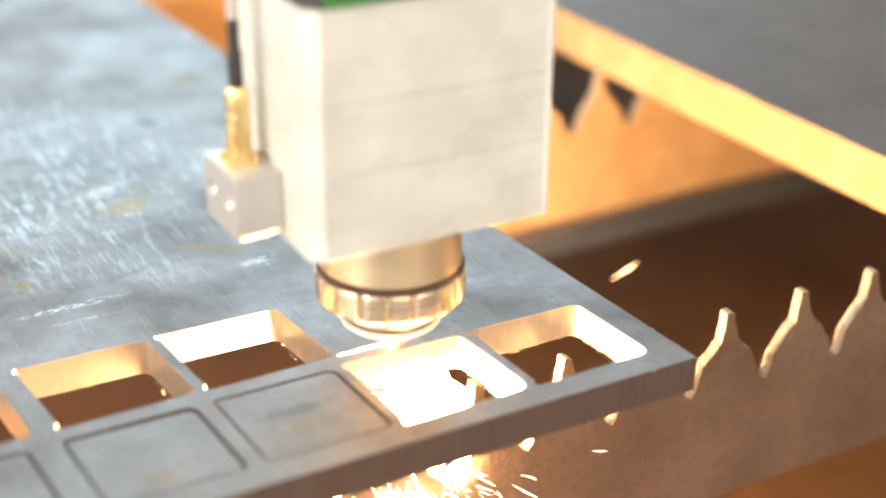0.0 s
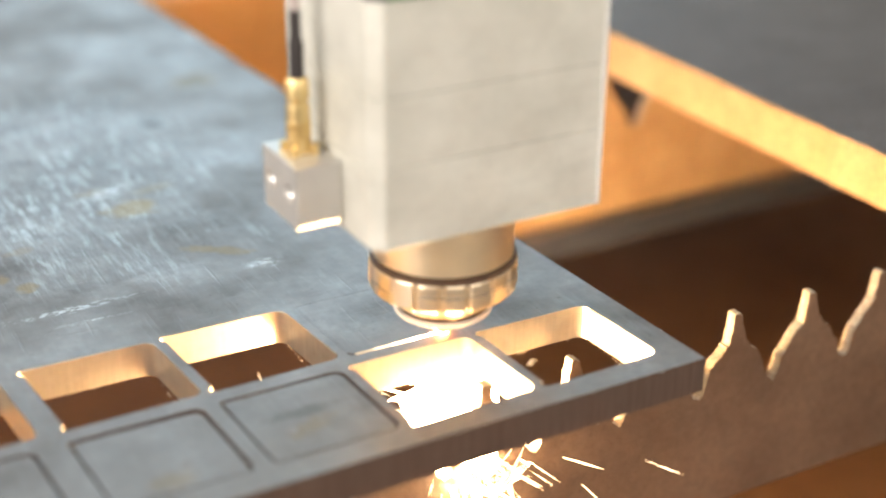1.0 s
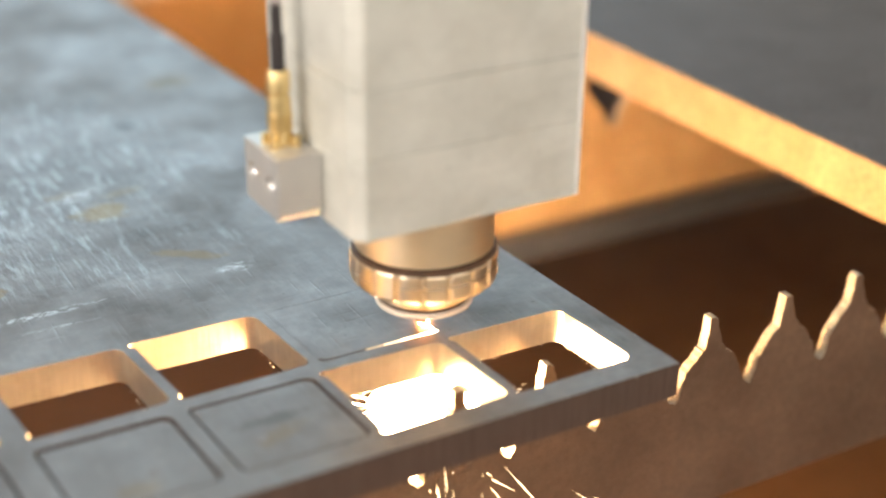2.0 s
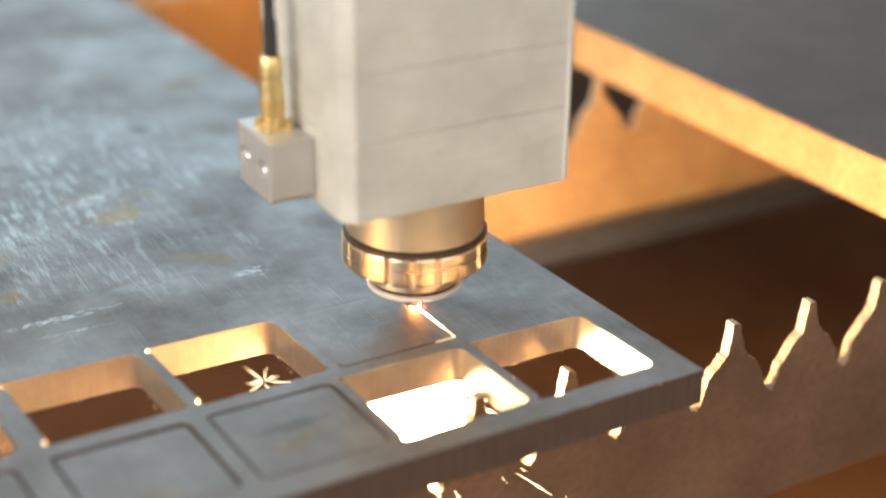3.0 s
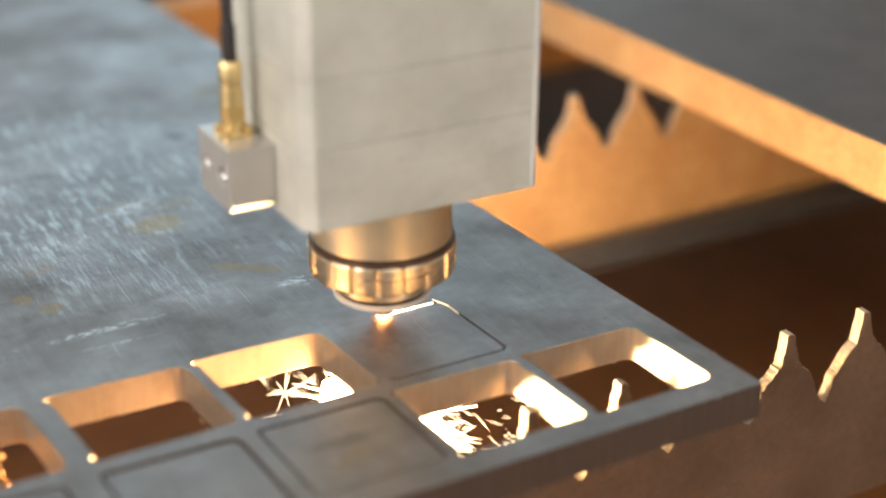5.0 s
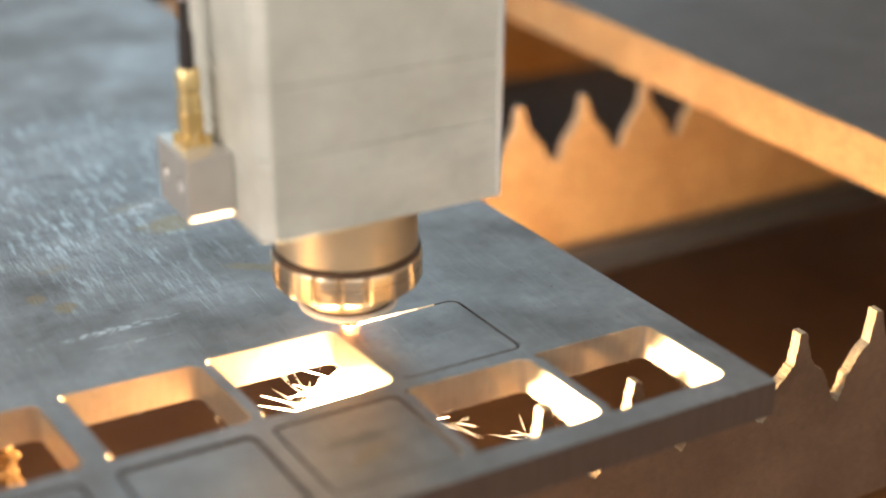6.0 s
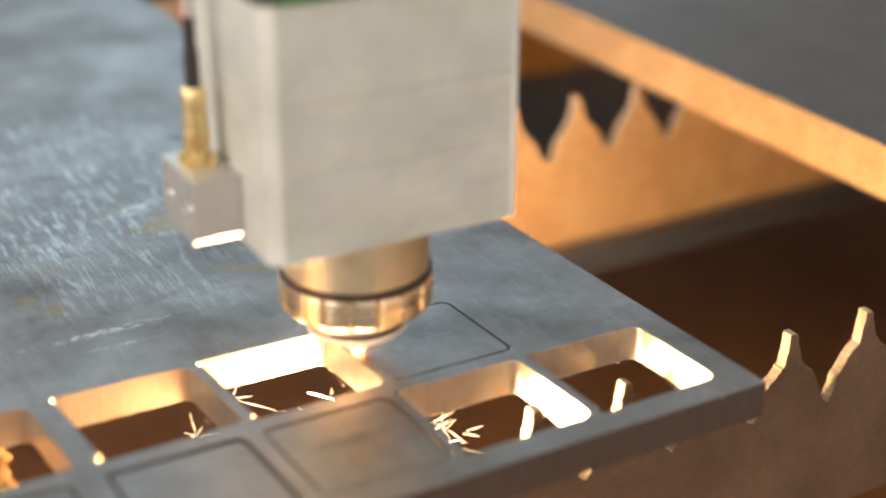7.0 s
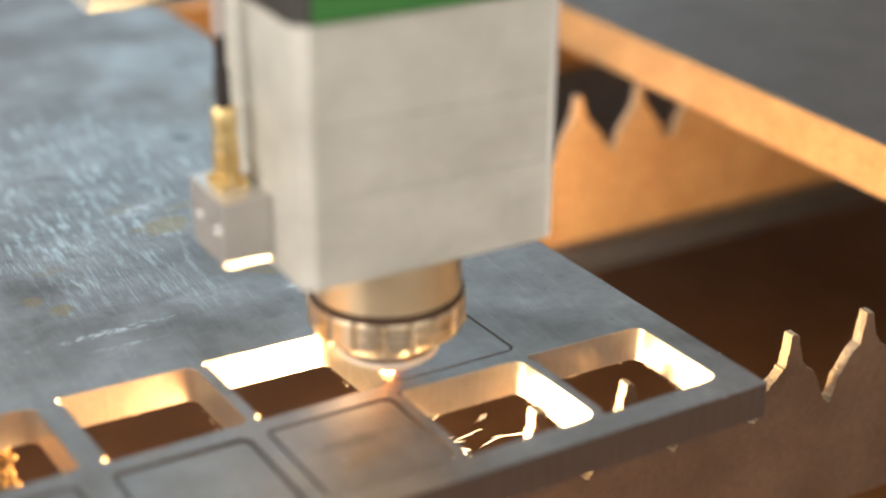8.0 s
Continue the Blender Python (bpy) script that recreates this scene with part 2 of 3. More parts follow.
def prism(outline, z0, z1):
    """An upright prism on an outline given counter-clockwise."""
    bm = bmesh.new()
    lo = [bm.verts.new((x, y, z0)) for x, y in outline]
    hi = [bm.verts.new((x, y, z1)) for x, y in outline]
    n = len(outline)
    for k in range(n):
        bm.faces.new((lo[k], lo[(k + 1) % n], hi[(k + 1) % n], hi[k]))
    bm.faces.new(lo[::-1])
    bm.faces.new(hi)
    return bm


def join(*parts_):
    me = bpy.data.meshes.new("joined")
    whole = bmesh.new()
    for b in parts_:
        b.to_mesh(me)
        b.free()
        whole.from_mesh(me)
    bpy.data.meshes.remove(me)
    return whole


def rounded(x0, x1, y0, y1, radii, steps=7):
    """A rounded rectangle, counter-clockwise from the low corner; one radius a corner."""
    pts = []
    corners = ((x0, y0, 180), (x1, y0, 270), (x1, y1, 0), (x0, y1, 90))
    for (x, y, a0), r in zip(corners, radii):
        cx = x + (r if x == x0 else -r)
        cy = y + (r if y == y0 else -r)
        for k in range(steps):
            a = radians(a0 + 90 * k / (steps - 1))
            pts.append((cx + r * math.cos(a), cy + r * math.sin(a)))
    return pts


def sheet_mesh(name, outlines, z0, z1, bevel=0.00012):
    """A flat sheet with through openings: the first outline is the rim, the rest are holes."""
    cu = bpy.data.curves.new(name, "CURVE")
    cu.dimensions, cu.fill_mode = "2D", "BOTH"
    cu.extrude, cu.bevel_depth, cu.bevel_resolution = (z1 - z0) / 2 - bevel, bevel, 1
    cu.offset = -bevel
    for line in outlines:
        sp = cu.splines.new("POLY")
        sp.points.add(len(line) - 1)
        for p, (x, y) in zip(sp.points, line):
            p.co = (x, y, 0, 1)
        sp.use_cyclic_u = True
    tmp = bpy.data.objects.new("tmp", cu)
    scene.collection.objects.link(tmp)
    me = bpy.data.meshes.new_from_object(tmp.evaluated_get(bpy.context.evaluated_depsgraph_get()))
    bpy.data.objects.remove(tmp)
    bpy.data.curves.remove(cu)
    me.transform(Matrix.Translation((0, 0, (z0 + z1) / 2)))
    bm = bmesh.new()
    bm.from_mesh(me)
    bmesh.ops.remove_doubles(bm, verts=bm.verts[:], dist=1e-6)
    bm.to_mesh(me)
    bm.free()
    me.materials.clear()
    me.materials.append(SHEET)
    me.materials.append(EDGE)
    me.materials.append(DARK_EDGE)
    # Rim and kerf walls take a darker edge than the walls of the openings.
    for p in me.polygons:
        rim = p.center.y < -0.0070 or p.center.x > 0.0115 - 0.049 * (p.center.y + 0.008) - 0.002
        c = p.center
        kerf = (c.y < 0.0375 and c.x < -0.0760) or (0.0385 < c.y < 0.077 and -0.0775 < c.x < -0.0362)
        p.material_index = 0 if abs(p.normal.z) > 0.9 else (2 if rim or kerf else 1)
        p.use_smooth = False
    me.name = name
    return me


# ---- the hall ----
# Added and unseen: closes the place in, and its pale surfaces bounce light.
def hall():
    L, H = 7.0, 5.2
    tagged(obj("floor", box((-L, -L, -0.2), (L, L, 0)), CONCRETE), "grey concrete workshop floor under the machine", "floor", kind="structure")
    tagged(obj("ceiling", box((-L - 0.2, -L - 0.2, H), (L + 0.2, L + 0.2, H + 0.2)), HALL), "unseen pale workshop ceiling", "ceiling", kind="structure")
    tagged(obj("wall_north", box((-L, L, 0), (L, L + 0.2, H)), HALL), "unseen pale workshop wall", "wall", kind="structure")
    tagged(obj("wall_south", box((-L, -L - 0.2, 0), (L, -L, H)), HALL), "unseen pale workshop wall", "wall", kind="structure")
    tagged(obj("wall_east", box((L, -L - 0.2, 0), (L + 0.2, L + 0.2, H)), HALL), "unseen pale workshop wall", "wall", kind="structure")
    tagged(obj("wall_west", box((-L - 0.2, -L - 0.2, 0), (-L, L + 0.2, H)), HALL), "unseen pale workshop wall", "wall", kind="structure")


hall()

# ---- the cutting bed ----
TOP, THICK = 0.8, 0.0105
BOTTOM = TOP - THICK
PITCH = 0.040
WIDE, DEEP = 0.0365, 0.0345
KERF = 0.0006


def slat(y, x0, x1, shift, step, material, label, seed):
    """A saw-toothed support slat that stands on edge."""
    rnd = random.Random(seed)
    bm = bmesh.new()
    foot = 0.7195
    top = []
    k = math.ceil((x0 - shift) / step)
    while shift + k * step < x1:
        c = shift + k * step
        j = lambda a: rnd.uniform(-a, a)
        tip = BOTTOM - rnd.uniform(0.0, 0.0006)
        top += [(c - 0.0128, 0.7612 + j(0.0008)), (c - 0.0113 + j(0.0003), 0.7630), (c - 0.0099 + j(0.0004), 0.7690), (c - 0.0088 + j(0.0005), 0.7714 + j(0.0006)), (c - 0.0052 + j(0.0005), 0.7756),
                (c - 0.0025 + j(0.0003), 0.7790 + j(0.0006)), (c - 0.0018 + j(0.0002), 0.7838), (c - 0.0014, tip - 0.0005), (c - 0.0010, tip), (c + 0.0012, tip - 0.0002), (c + 0.0017, tip - 0.0009), (c + 0.0026 + j(0.0003), 0.7842),
                (c + 0.0041 + j(0.0003), 0.7795), (c + 0.0068 + j(0.0005), 0.7762), (c + 0.0098 + j(0.0005), 0.7735), (c + 0.0130 + j(0.0006), 0.7682), (c + 0.0148 + j(0.0004), 0.7635)]
        k += 1
    # burnt edges are never straight
    dense = []
    for (xa, za), (xb, zb) in zip(top, top[1:]):
        for s in range(5):
            f = s / 5
            w = 0.00036 if s else 0.0001
            dense.append((xa + (xb - xa) * f + rnd.uniform(-w, w), za + (zb - za) * f + rnd.uniform(-w, w)))
    dense.append(top[-1])
    for k in range(1, len(dense)):
        dense[k] = (max(dense[k][0], dense[k - 1][0] + 0.00002), dense[k][1])
    half = 0.0018
    rows = []
    for side in (-half, half):
        rows.append([(bm.verts.new((x, y + side, z)), bm.verts.new((x, y + side, 0.759)), bm.verts.new((x, y + side, foot))) for x, z in dense])
    f, b = rows
    for k in range(len(dense) - 1):
        for r, flip in ((f, False), (b, True)):
            for a in (0, 1):
                q = (r[k][a], r[k][a + 1], r[k + 1][a + 1], r[k + 1][a])
                bm.faces.new(q if not flip else q[::-1])
        bm.faces.new((f[k][0], f[k + 1][0], b[k + 1][0], b[k][0]))
        bm.faces.new((f[k][2], b[k][2], b[k + 1][2], f[k + 1][2]))
    for k, flip in ((0, False), (-1, True)):
        for a in (0, 1):
            q = (f[k][a], b[k][a], b[k][a + 1], f[k][a + 1])
            bm.faces.new(q if not flip else q[::-1])
    bmesh.ops.recalc_face_normals(bm, faces=bm.faces[:])
    for face in bm.faces:
        face.material_index = 1 if abs(face.normal.y) < 0.5 else 0
    return tagged(obj("support_slat", bm, [material, BURNT]), label, "support slat", "slats of the cutting bed")


slat(0.0255, -0.50, 1.10, 0.0508, 0.0303, SLAT, "burnt saw-toothed steel slat that carries the cut sheet", 3)
slat(0.235, -0.50, 1.10, 0.1145, 0.0325, RUST_LIT, "saw-toothed steel slat behind the cut sheet, rust and jet light in its colour", 11)


def rail(y):
    bm = box((-0.5, y - 0.012, 0.707), (1.1, y + 0.03, 0.7195), 0.002)
    return obj("support_rail", bm, RAIL, None, "grey steel rail under a slat")


rail(0.235)


def bed():
    bed_frame = new("bed_frame")
    tagged(bed_frame, "scorched brown steel bed frame with a slag tray", "machine bed")
    part("slag_tray", box((-0.56, -0.16, 0.590), (1.16, 1.06, 0.600)), TRAY, bed_frame, "brown scorched slag tray")
    for name, lo, hi in (("side_beam", (-0.56, -0.16, 0.600), (-0.5, 1.06, 0.7195)), ("side_beam", (1.1, -0.16, 0.600), (1.16, 1.06, 0.7195)),
                         ("end_beam", (-0.5, 1.0, 0.600), (1.1, 1.06, 0.7195)), ("end_beam", (-0.5, -0.16, 0.600), (1.1, -0.10, 0.70))):
        part(name, box(lo, hi, 0.003), TRAY, bed_frame)
    part("cross_bar", box((-0.5, 0.445, 0.7195), (1.1, 0.470, 0.7890), 0.002), ORANGE, bed_frame, "orange painted cross bar")
    for x in (-0.53, 1.13):
        for y in (-0.13, 1.03):
            part("leg", box((x - 0.03, y - 0.03, 0), (x + 0.03, y + 0.03, 0.590), 0.003), DARK, bed_frame)
    return bed_frame


BED = bed()

for ob in [o for o in scene.objects if o.name.startswith(("support_slat", "support_rail"))]:
    ob.parent = BED
far = obj("remnant_plate", box((0.147, -0.12, BOTTOM), (1.05, 0.98, BOTTOM + 0.0205), 0.0012), [REMNANT, RUST_LIT])
# Side faces take the orange: the jet's glow painted on the grey plate.
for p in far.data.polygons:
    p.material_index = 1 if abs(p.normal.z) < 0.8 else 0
tagged(far, "thick grey steel remnant plate lying on the slats", "steel plate")

# ---- the sheet that is cut ----
LEAN = {0: 0.0018, 1: 0.0030}


def cell(col, row, inset=0.0, radii=(0.0022, 0.0026, 0.0032, 0.0014), open_=False):
    """The outline of one square of the nest; the rows lean a little, and the last column stands off."""
    x1, y0 = -PITCH * col - (0.0035 if col == 4 else 0.0), PITCH * row + (0.0005 if row else 0.0008)
    lean = 0.0022 if (col, row) == (1, 1) else LEAN[row]
    if open_:
        x0, y1 = x1 - WIDE, y0 + DEEP - 0.0006
        pts = rounded(x0, x1, y0, y1, radii)
        arc = lambda cx, cy, a0, a1: [(cx + 0.0015 * math.cos(radians(a0 + (a1 - a0) * k / 9)), cy + 0.0015 * math.sin(radians(a0 + (a1 - a0) * k / 9))) for k in range(10)]
        pts = arc(x0 + 0.0004, y0 + 0.0009, 110, 280) + pts[7:21] + arc(x0 + 0.0004, y1 - 0.0008, 70, 250)
    else:
        side = 0.0012 if row == 0 else 0.0
        y0 = PITCH * row + (0.0010 if row == 0 else 0.0)
        pts = rounded(x1 - WIDE + side + inset, x1 - inset, y0 + inset, PITCH * row + DEEP - inset, [max(r - inset, 0.0004) for r in radii])
    return [(x + lean * (1 - (y - y0) / DEEP), y) for x, y in pts]


RIM = [(-0.46, -0.008), (0.0115, -0.008), (-0.031, 0.86), (-0.46, 0.86)]
OPEN = [(0, 0), (1, 0), (2, 1), (3, 1), (4, 1)]
SLUGS = [(2, 0), (3, 0), (4, 0)]
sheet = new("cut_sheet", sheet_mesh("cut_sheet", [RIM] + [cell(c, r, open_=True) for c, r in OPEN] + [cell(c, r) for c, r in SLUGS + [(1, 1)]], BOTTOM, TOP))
tagged(sheet, "scratched grey metal sheet with square cut openings", "metal sheet")


def slug(col, row, inset, lower, tilt):
    me = sheet_mesh("cut_square", [cell(col, row, inset)], BOTTOM, TOP)
    ob = new("cut_square", me)
    c = Vector((-PITCH * col - WIDE / 2, PITCH * row + DEEP / 2, TOP))
    ob.matrix_world = Matrix.Translation(c - Vector((0, 0, lower))) @ pose(0, 0, 0, *tilt) @ Matrix.Translation(-c)
    return tagged(ob, "grey metal square cut free but still lying in the sheet", "metal square", "cut squares in the sheet")


def spatter(ob, x, y, r):
    """A flat frozen splash of metal on a cut square."""
    drop = lathe([(r, 0.0), (r * 0.95, 0.00012), (r * 0.7, 0.00022), (r * 0.45, 0.00010)], 20, (x, y, TOP), lambda a, q, z: q * (1 + 0.18 * math.sin(3 * a) + 0.1 * math.sin(5 * a + 1)))
    part("spatter_drop", drop, SPLASH, ob, "dull frozen splash of metal", True)


square = slug(2, 0, 0.0008, 0.0003, (0.3, 0.2, 0.2))
spatter(square, -0.1035, 0.0135, 0.0016)
spatter(square, -0.0865, 0.0085, 0.0013)
square = slug(3, 0, 0.0008, 0.0004, (-0.3, 0.3, -0.2))
spatter(square, -0.1320, 0.0120, 0.0014)
slug(4, 0, 0.0008, 0.0003, (0.2, -0.3, 0.3))
tagged(slug(1, 1, KERF, 0.0, (0, 0, 0)), "grey metal square that the laser is cutting out")

# ---- the beam's way round the square ----
XL, XR, YF, YB = -PITCH - WIDE + KERF / 2, -PITCH - KERF / 2, PITCH + KERF / 2, PITCH + DEEP - KERF / 2
SPOT = [(0.0, -0.0593, YF), (0.5, -0.0523, YF), (1.0, -0.0449, YF), (1.3, XR + 0.0006, YF), (1.5, XR + 0.0018, YF + 0.001), (2.0, XR + 0.0016, 0.0465), (2.5, XR + 0.0013, 0.0545),
        (3.0, XR + 0.0008, 0.0622), (3.5, XR + 0.0003, 0.0705), (3.8, XR - 0.0012, YB), (4.0, XR - 0.0035, YB), (4.5, -0.0520, YB), (5.0, -0.0595, YB), (5.5, -0.0670, YB),
        (6.0, XL + 0.0016, YB), (6.2, XL + 0.0002, YB - 0.001), (6.5, XL + 0.0003, 0.0682), (7.0, XL + 0.0008, 0.0608), (7.5, XL + 0.0013, 0.0535), (8.0, XL + 0.0017, 0.0467)]


def spot(t):
    for (ta, xa, ya), (tb, xb, yb) in zip(SPOT, SPOT[1:]):
        if t <= tb:
            f = (t - ta) / (tb - ta)
            return xa + (xb - xa) * f, ya + (yb - ya) * f
    return SPOT[-1][1:]


# ---- the laser head ----
def cutting_head():
    head = new("laser_cutting_head")
    tagged(head, "silver laser cutting head with a knurled nozzle ring", "laser head")
    cut = lambda z0, z1: prism([(-0.0318, -0.028), (0.0305, -0.028), (0.0335, -0.026), (0.0345, 0.0125), (-0.035, 0.0125), (-0.035, -0.0250)], z0, z1)
    for z0, z1 in ((0.044, 0.06552), (0.06568, 0.08352), (0.08368, 0.1075)):
        bm = cut(z0, z1)
        bmesh.ops.bevel(bm, geom=[e for e in bm.edges], offset=0.00017, segments=1, affect="EDGES")
        part("housing_section", bm, BODY, head)
    part("upper_housing", cut(0.1077, 0.19), DARK, head, "dark grey upper housing")
    part("green_cover", box((-0.031, -0.0296, 0.1080), (0.031, -0.0281, 0.19), 0.0005), GREEN, head, "green painted cover")
    part("rear_plate", box((-0.0346, 0.0127, 0.046), (0.034, 0.0245, 0.19), 0.0012), BODY, head, "silver rear mounting plate")
    # Added pale strip: the highlight on the right bevel, built as a part.
    highlight = prism([(0.0309, -0.0284), (0.0316, -0.0282), (0.0327, -0.0273), (0.0323, -0.0268), (0.0309, -0.0277)], 0.0442, 0.1072)
    part("edge_highlight", highlight, EDGE_SHINE, head, "pale strip standing for the highlight on the housing's edge")
    part("neck", lathe([(0.0186, 0.0239), (0.0186, 0.0260), (0.0197, 0.0266), (0.0197, 0.0438)], 72), SATIN, head, "turned metal neck", True)

    def knurl(a, r, z):
        if r < 0.02035:
            return r
        g = (a * 18 / (2 * math.pi)) % 1.0
        d = min(g, 1 - g)
        return r - 0.0010 * math.sqrt(max(0.0, 1 - (d / 0.11) ** 2))

    part("nozzle_ring", lathe([(0.0146, 0.0157), (0.0198, 0.0158), (0.0204, 0.0163), (0.0209, 0.0172), (0.0209, 0.0241), (0.0207, 0.0246), (0.0204, 0.0247), (0.0202, 0.0238), (0.0170, 0.0236)], 360, wave=knurl), NICKEL, head, "gold-lit ring with finger grooves")
    # Dark ring added where only a shaded gap parts nozzle ring and neck.
    part("gap_ring", lathe([(0.0186, 0.0240), (0.0201, 0.0241), (0.0206, 0.0247), (0.0206, 0.0256), (0.0200, 0.0260), (0.0186, 0.0261)], 96), GAP_SHADE, head, "dark brown ring that paints the shaded gap above the nozzle ring", True)
    part("nozzle_holder", lathe([(0.0134, 0.0108), (0.0139, 0.0112), (0.0139, 0.0128), (0.0134, 0.0131), (0.0134, 0.0157)], 72), NICKEL, head, "golden nozzle holder", True)
    # Its dark colour is the shade of the gap under the holder.
    part("holder_groove", lathe([(0.0128, 0.0096), (0.0129, 0.0108)], 72), GAP_SHADE, head, "groove over the ceramic rim, its shade in the dark colour", True)
    part("ceramic_rim", lathe([(0.0095, 0.0078), (0.0133, 0.0079), (0.0140, 0.0084), (0.0141, 0.0091), (0.0137, 0.0096)], 72), CERAMIC, head, "pale ceramic rim", True)
    part("nozzle", lathe([(0.0016, 0.0010), (0.0028, 0.0012), (0.0058, 0.0045), (0.0062, 0.0075)], 48), COPPER, head, "copper cutting nozzle", True)

    # the sensor block at the side
    circle = lambda cx, cy, r: [(cx + r * math.cos(2 * math.pi * k / 24), cy + r * math.sin(2 * math.pi * k / 24)) for k in range(24)]
    face = sheet_mesh("sensor_block", [[(-0.0088, 0.0455), (0.0114, 0.0455), (0.0114, 0.0625), (-0.0100, 0.0625), (-0.0100, 0.0471)], circle(-0.0044, 0.0541, 0.0023), circle(0.0070, 0.0541, 0.0023)], 0.0, 0.0125, 0.0004)
    face.transform(Matrix(((0, 0, 1, -0.0476), (1, 0, 0, 0), (0, 1, 0, 0), (0, 0, 0, 1))))
    face.materials.clear()
    face.materials.append(BLOCK)
    for p in face.polygons:
        p.material_index = 0
    block = new("sensor_block", face)
    block.parent = head
    tagged(block, "machined aluminium sensor block with two holes")
    for y in (-0.0044, 0.0070):
        screw = lathe([(0.0022, 0.0), (0.0022, 0.0012), (0.0014, 0.0004), (0.0009, 0.0004)], 24)
        bmesh.ops.transform(screw, matrix=pose(-0.0452, y, 0.0541, 0, -90, 0), verts=screw.verts[:])
        part("screw", screw, CHROME, block, "bright recessed screw", True)
    bx, by = -0.0415, 0.0012
    part("connector", lathe([(0.0030, 0.0), (0.0030, 0.0125), (0.0026, 0.0130), (0.0026, 0.0138), (0.0030, 0.0144), (0.0030, 0.0190), (0.0025, 0.0198)], 40, (bx, by, 0.0626)), BRASS, block, "gold-plated cable connector", True)
    band = lambda a, r, z: r - (0.00022 if (a * 22 / math.pi) % 1.0 < 0.4 else 0.0)
    part("knurled_collar", lathe([(0.0030, 0.0035), (0.00315, 0.0039), (0.00315, 0.0085), (0.0030, 0.0089)], 176, (bx, by, 0.0626), band), BRASS, block, "knurled brass collar")
    part("flange", box((bx - 0.0030, by - 0.0030, 0.0624), (bx + 0.0030, by + 0.0030, 0.0634), 0.0004), BRASS, block, "square brass flange")
    for dx in (-0.0029, 0.0029):
        for dy in (-0.0029, 0.0029):
            part("bolt", lathe([(0.0012, 0.0), (0.0012, 0.0018), (0.0013, 0.0021), (0.0012, 0.0025), (0.0006, 0.0028)], 16, (bx + dx, by + dy, 0.0624)), BRASS, block, "", True)
    cable = part("cable", lathe([(0.0019, 0.0), (0.0019, 0.0092), (0.0015, 0.0098), (0.0015, 0.0175)], 32, (bx, by, 0.0822)), RUBBER, head, "black rubber cable boot", True)
    part("cable_sleeve", lathe([(0.0014, 0.0), (0.0016, 0.09)], 24, (bx, by, 0.0997)), SLEEVE, cable, "pale cable sleeve", True)
    bm = box((-0.0640, 0.0250, 0.1010), (-0.0300, 0.0450, 0.19))
    low = [e for e in bm.edges if all(v.co.z < 0.1011 for v in e.verts) and all(v.co.y < 0.026 for v in e.verts)]
    bmesh.ops.bevel(bm, geom=low, offset=0.0025, segments=1, affect="EDGES")
    part("mounting_bracket", bm, BODY, head, "silver side mounting bracket")
    return head


HEAD = cutting_head()

# ---- glowing metal ----
def dart(bm, a, b, r):
    """A thin spark: a stretched octahedron from a to b."""
    a, b = Vector(a), Vector(b)
    d = (b - a).normalized()
    u = d.orthogonal().normalized()
    w = d.cross(u)
    m = a + (b - a) * 0.6
    mid = [bm.verts.new(m + (u * math.cos(k * math.pi / 2) + w * math.sin(k * math.pi / 2)) * r) for k in range(4)]
    p, q = bm.verts.new(a), bm.verts.new(b)
    for k in range(4):
        bm.faces.new((p, mid[(k + 1) % 4], mid[k]))
        bm.faces.new((q, mid[k], mid[(k + 1) % 4]))


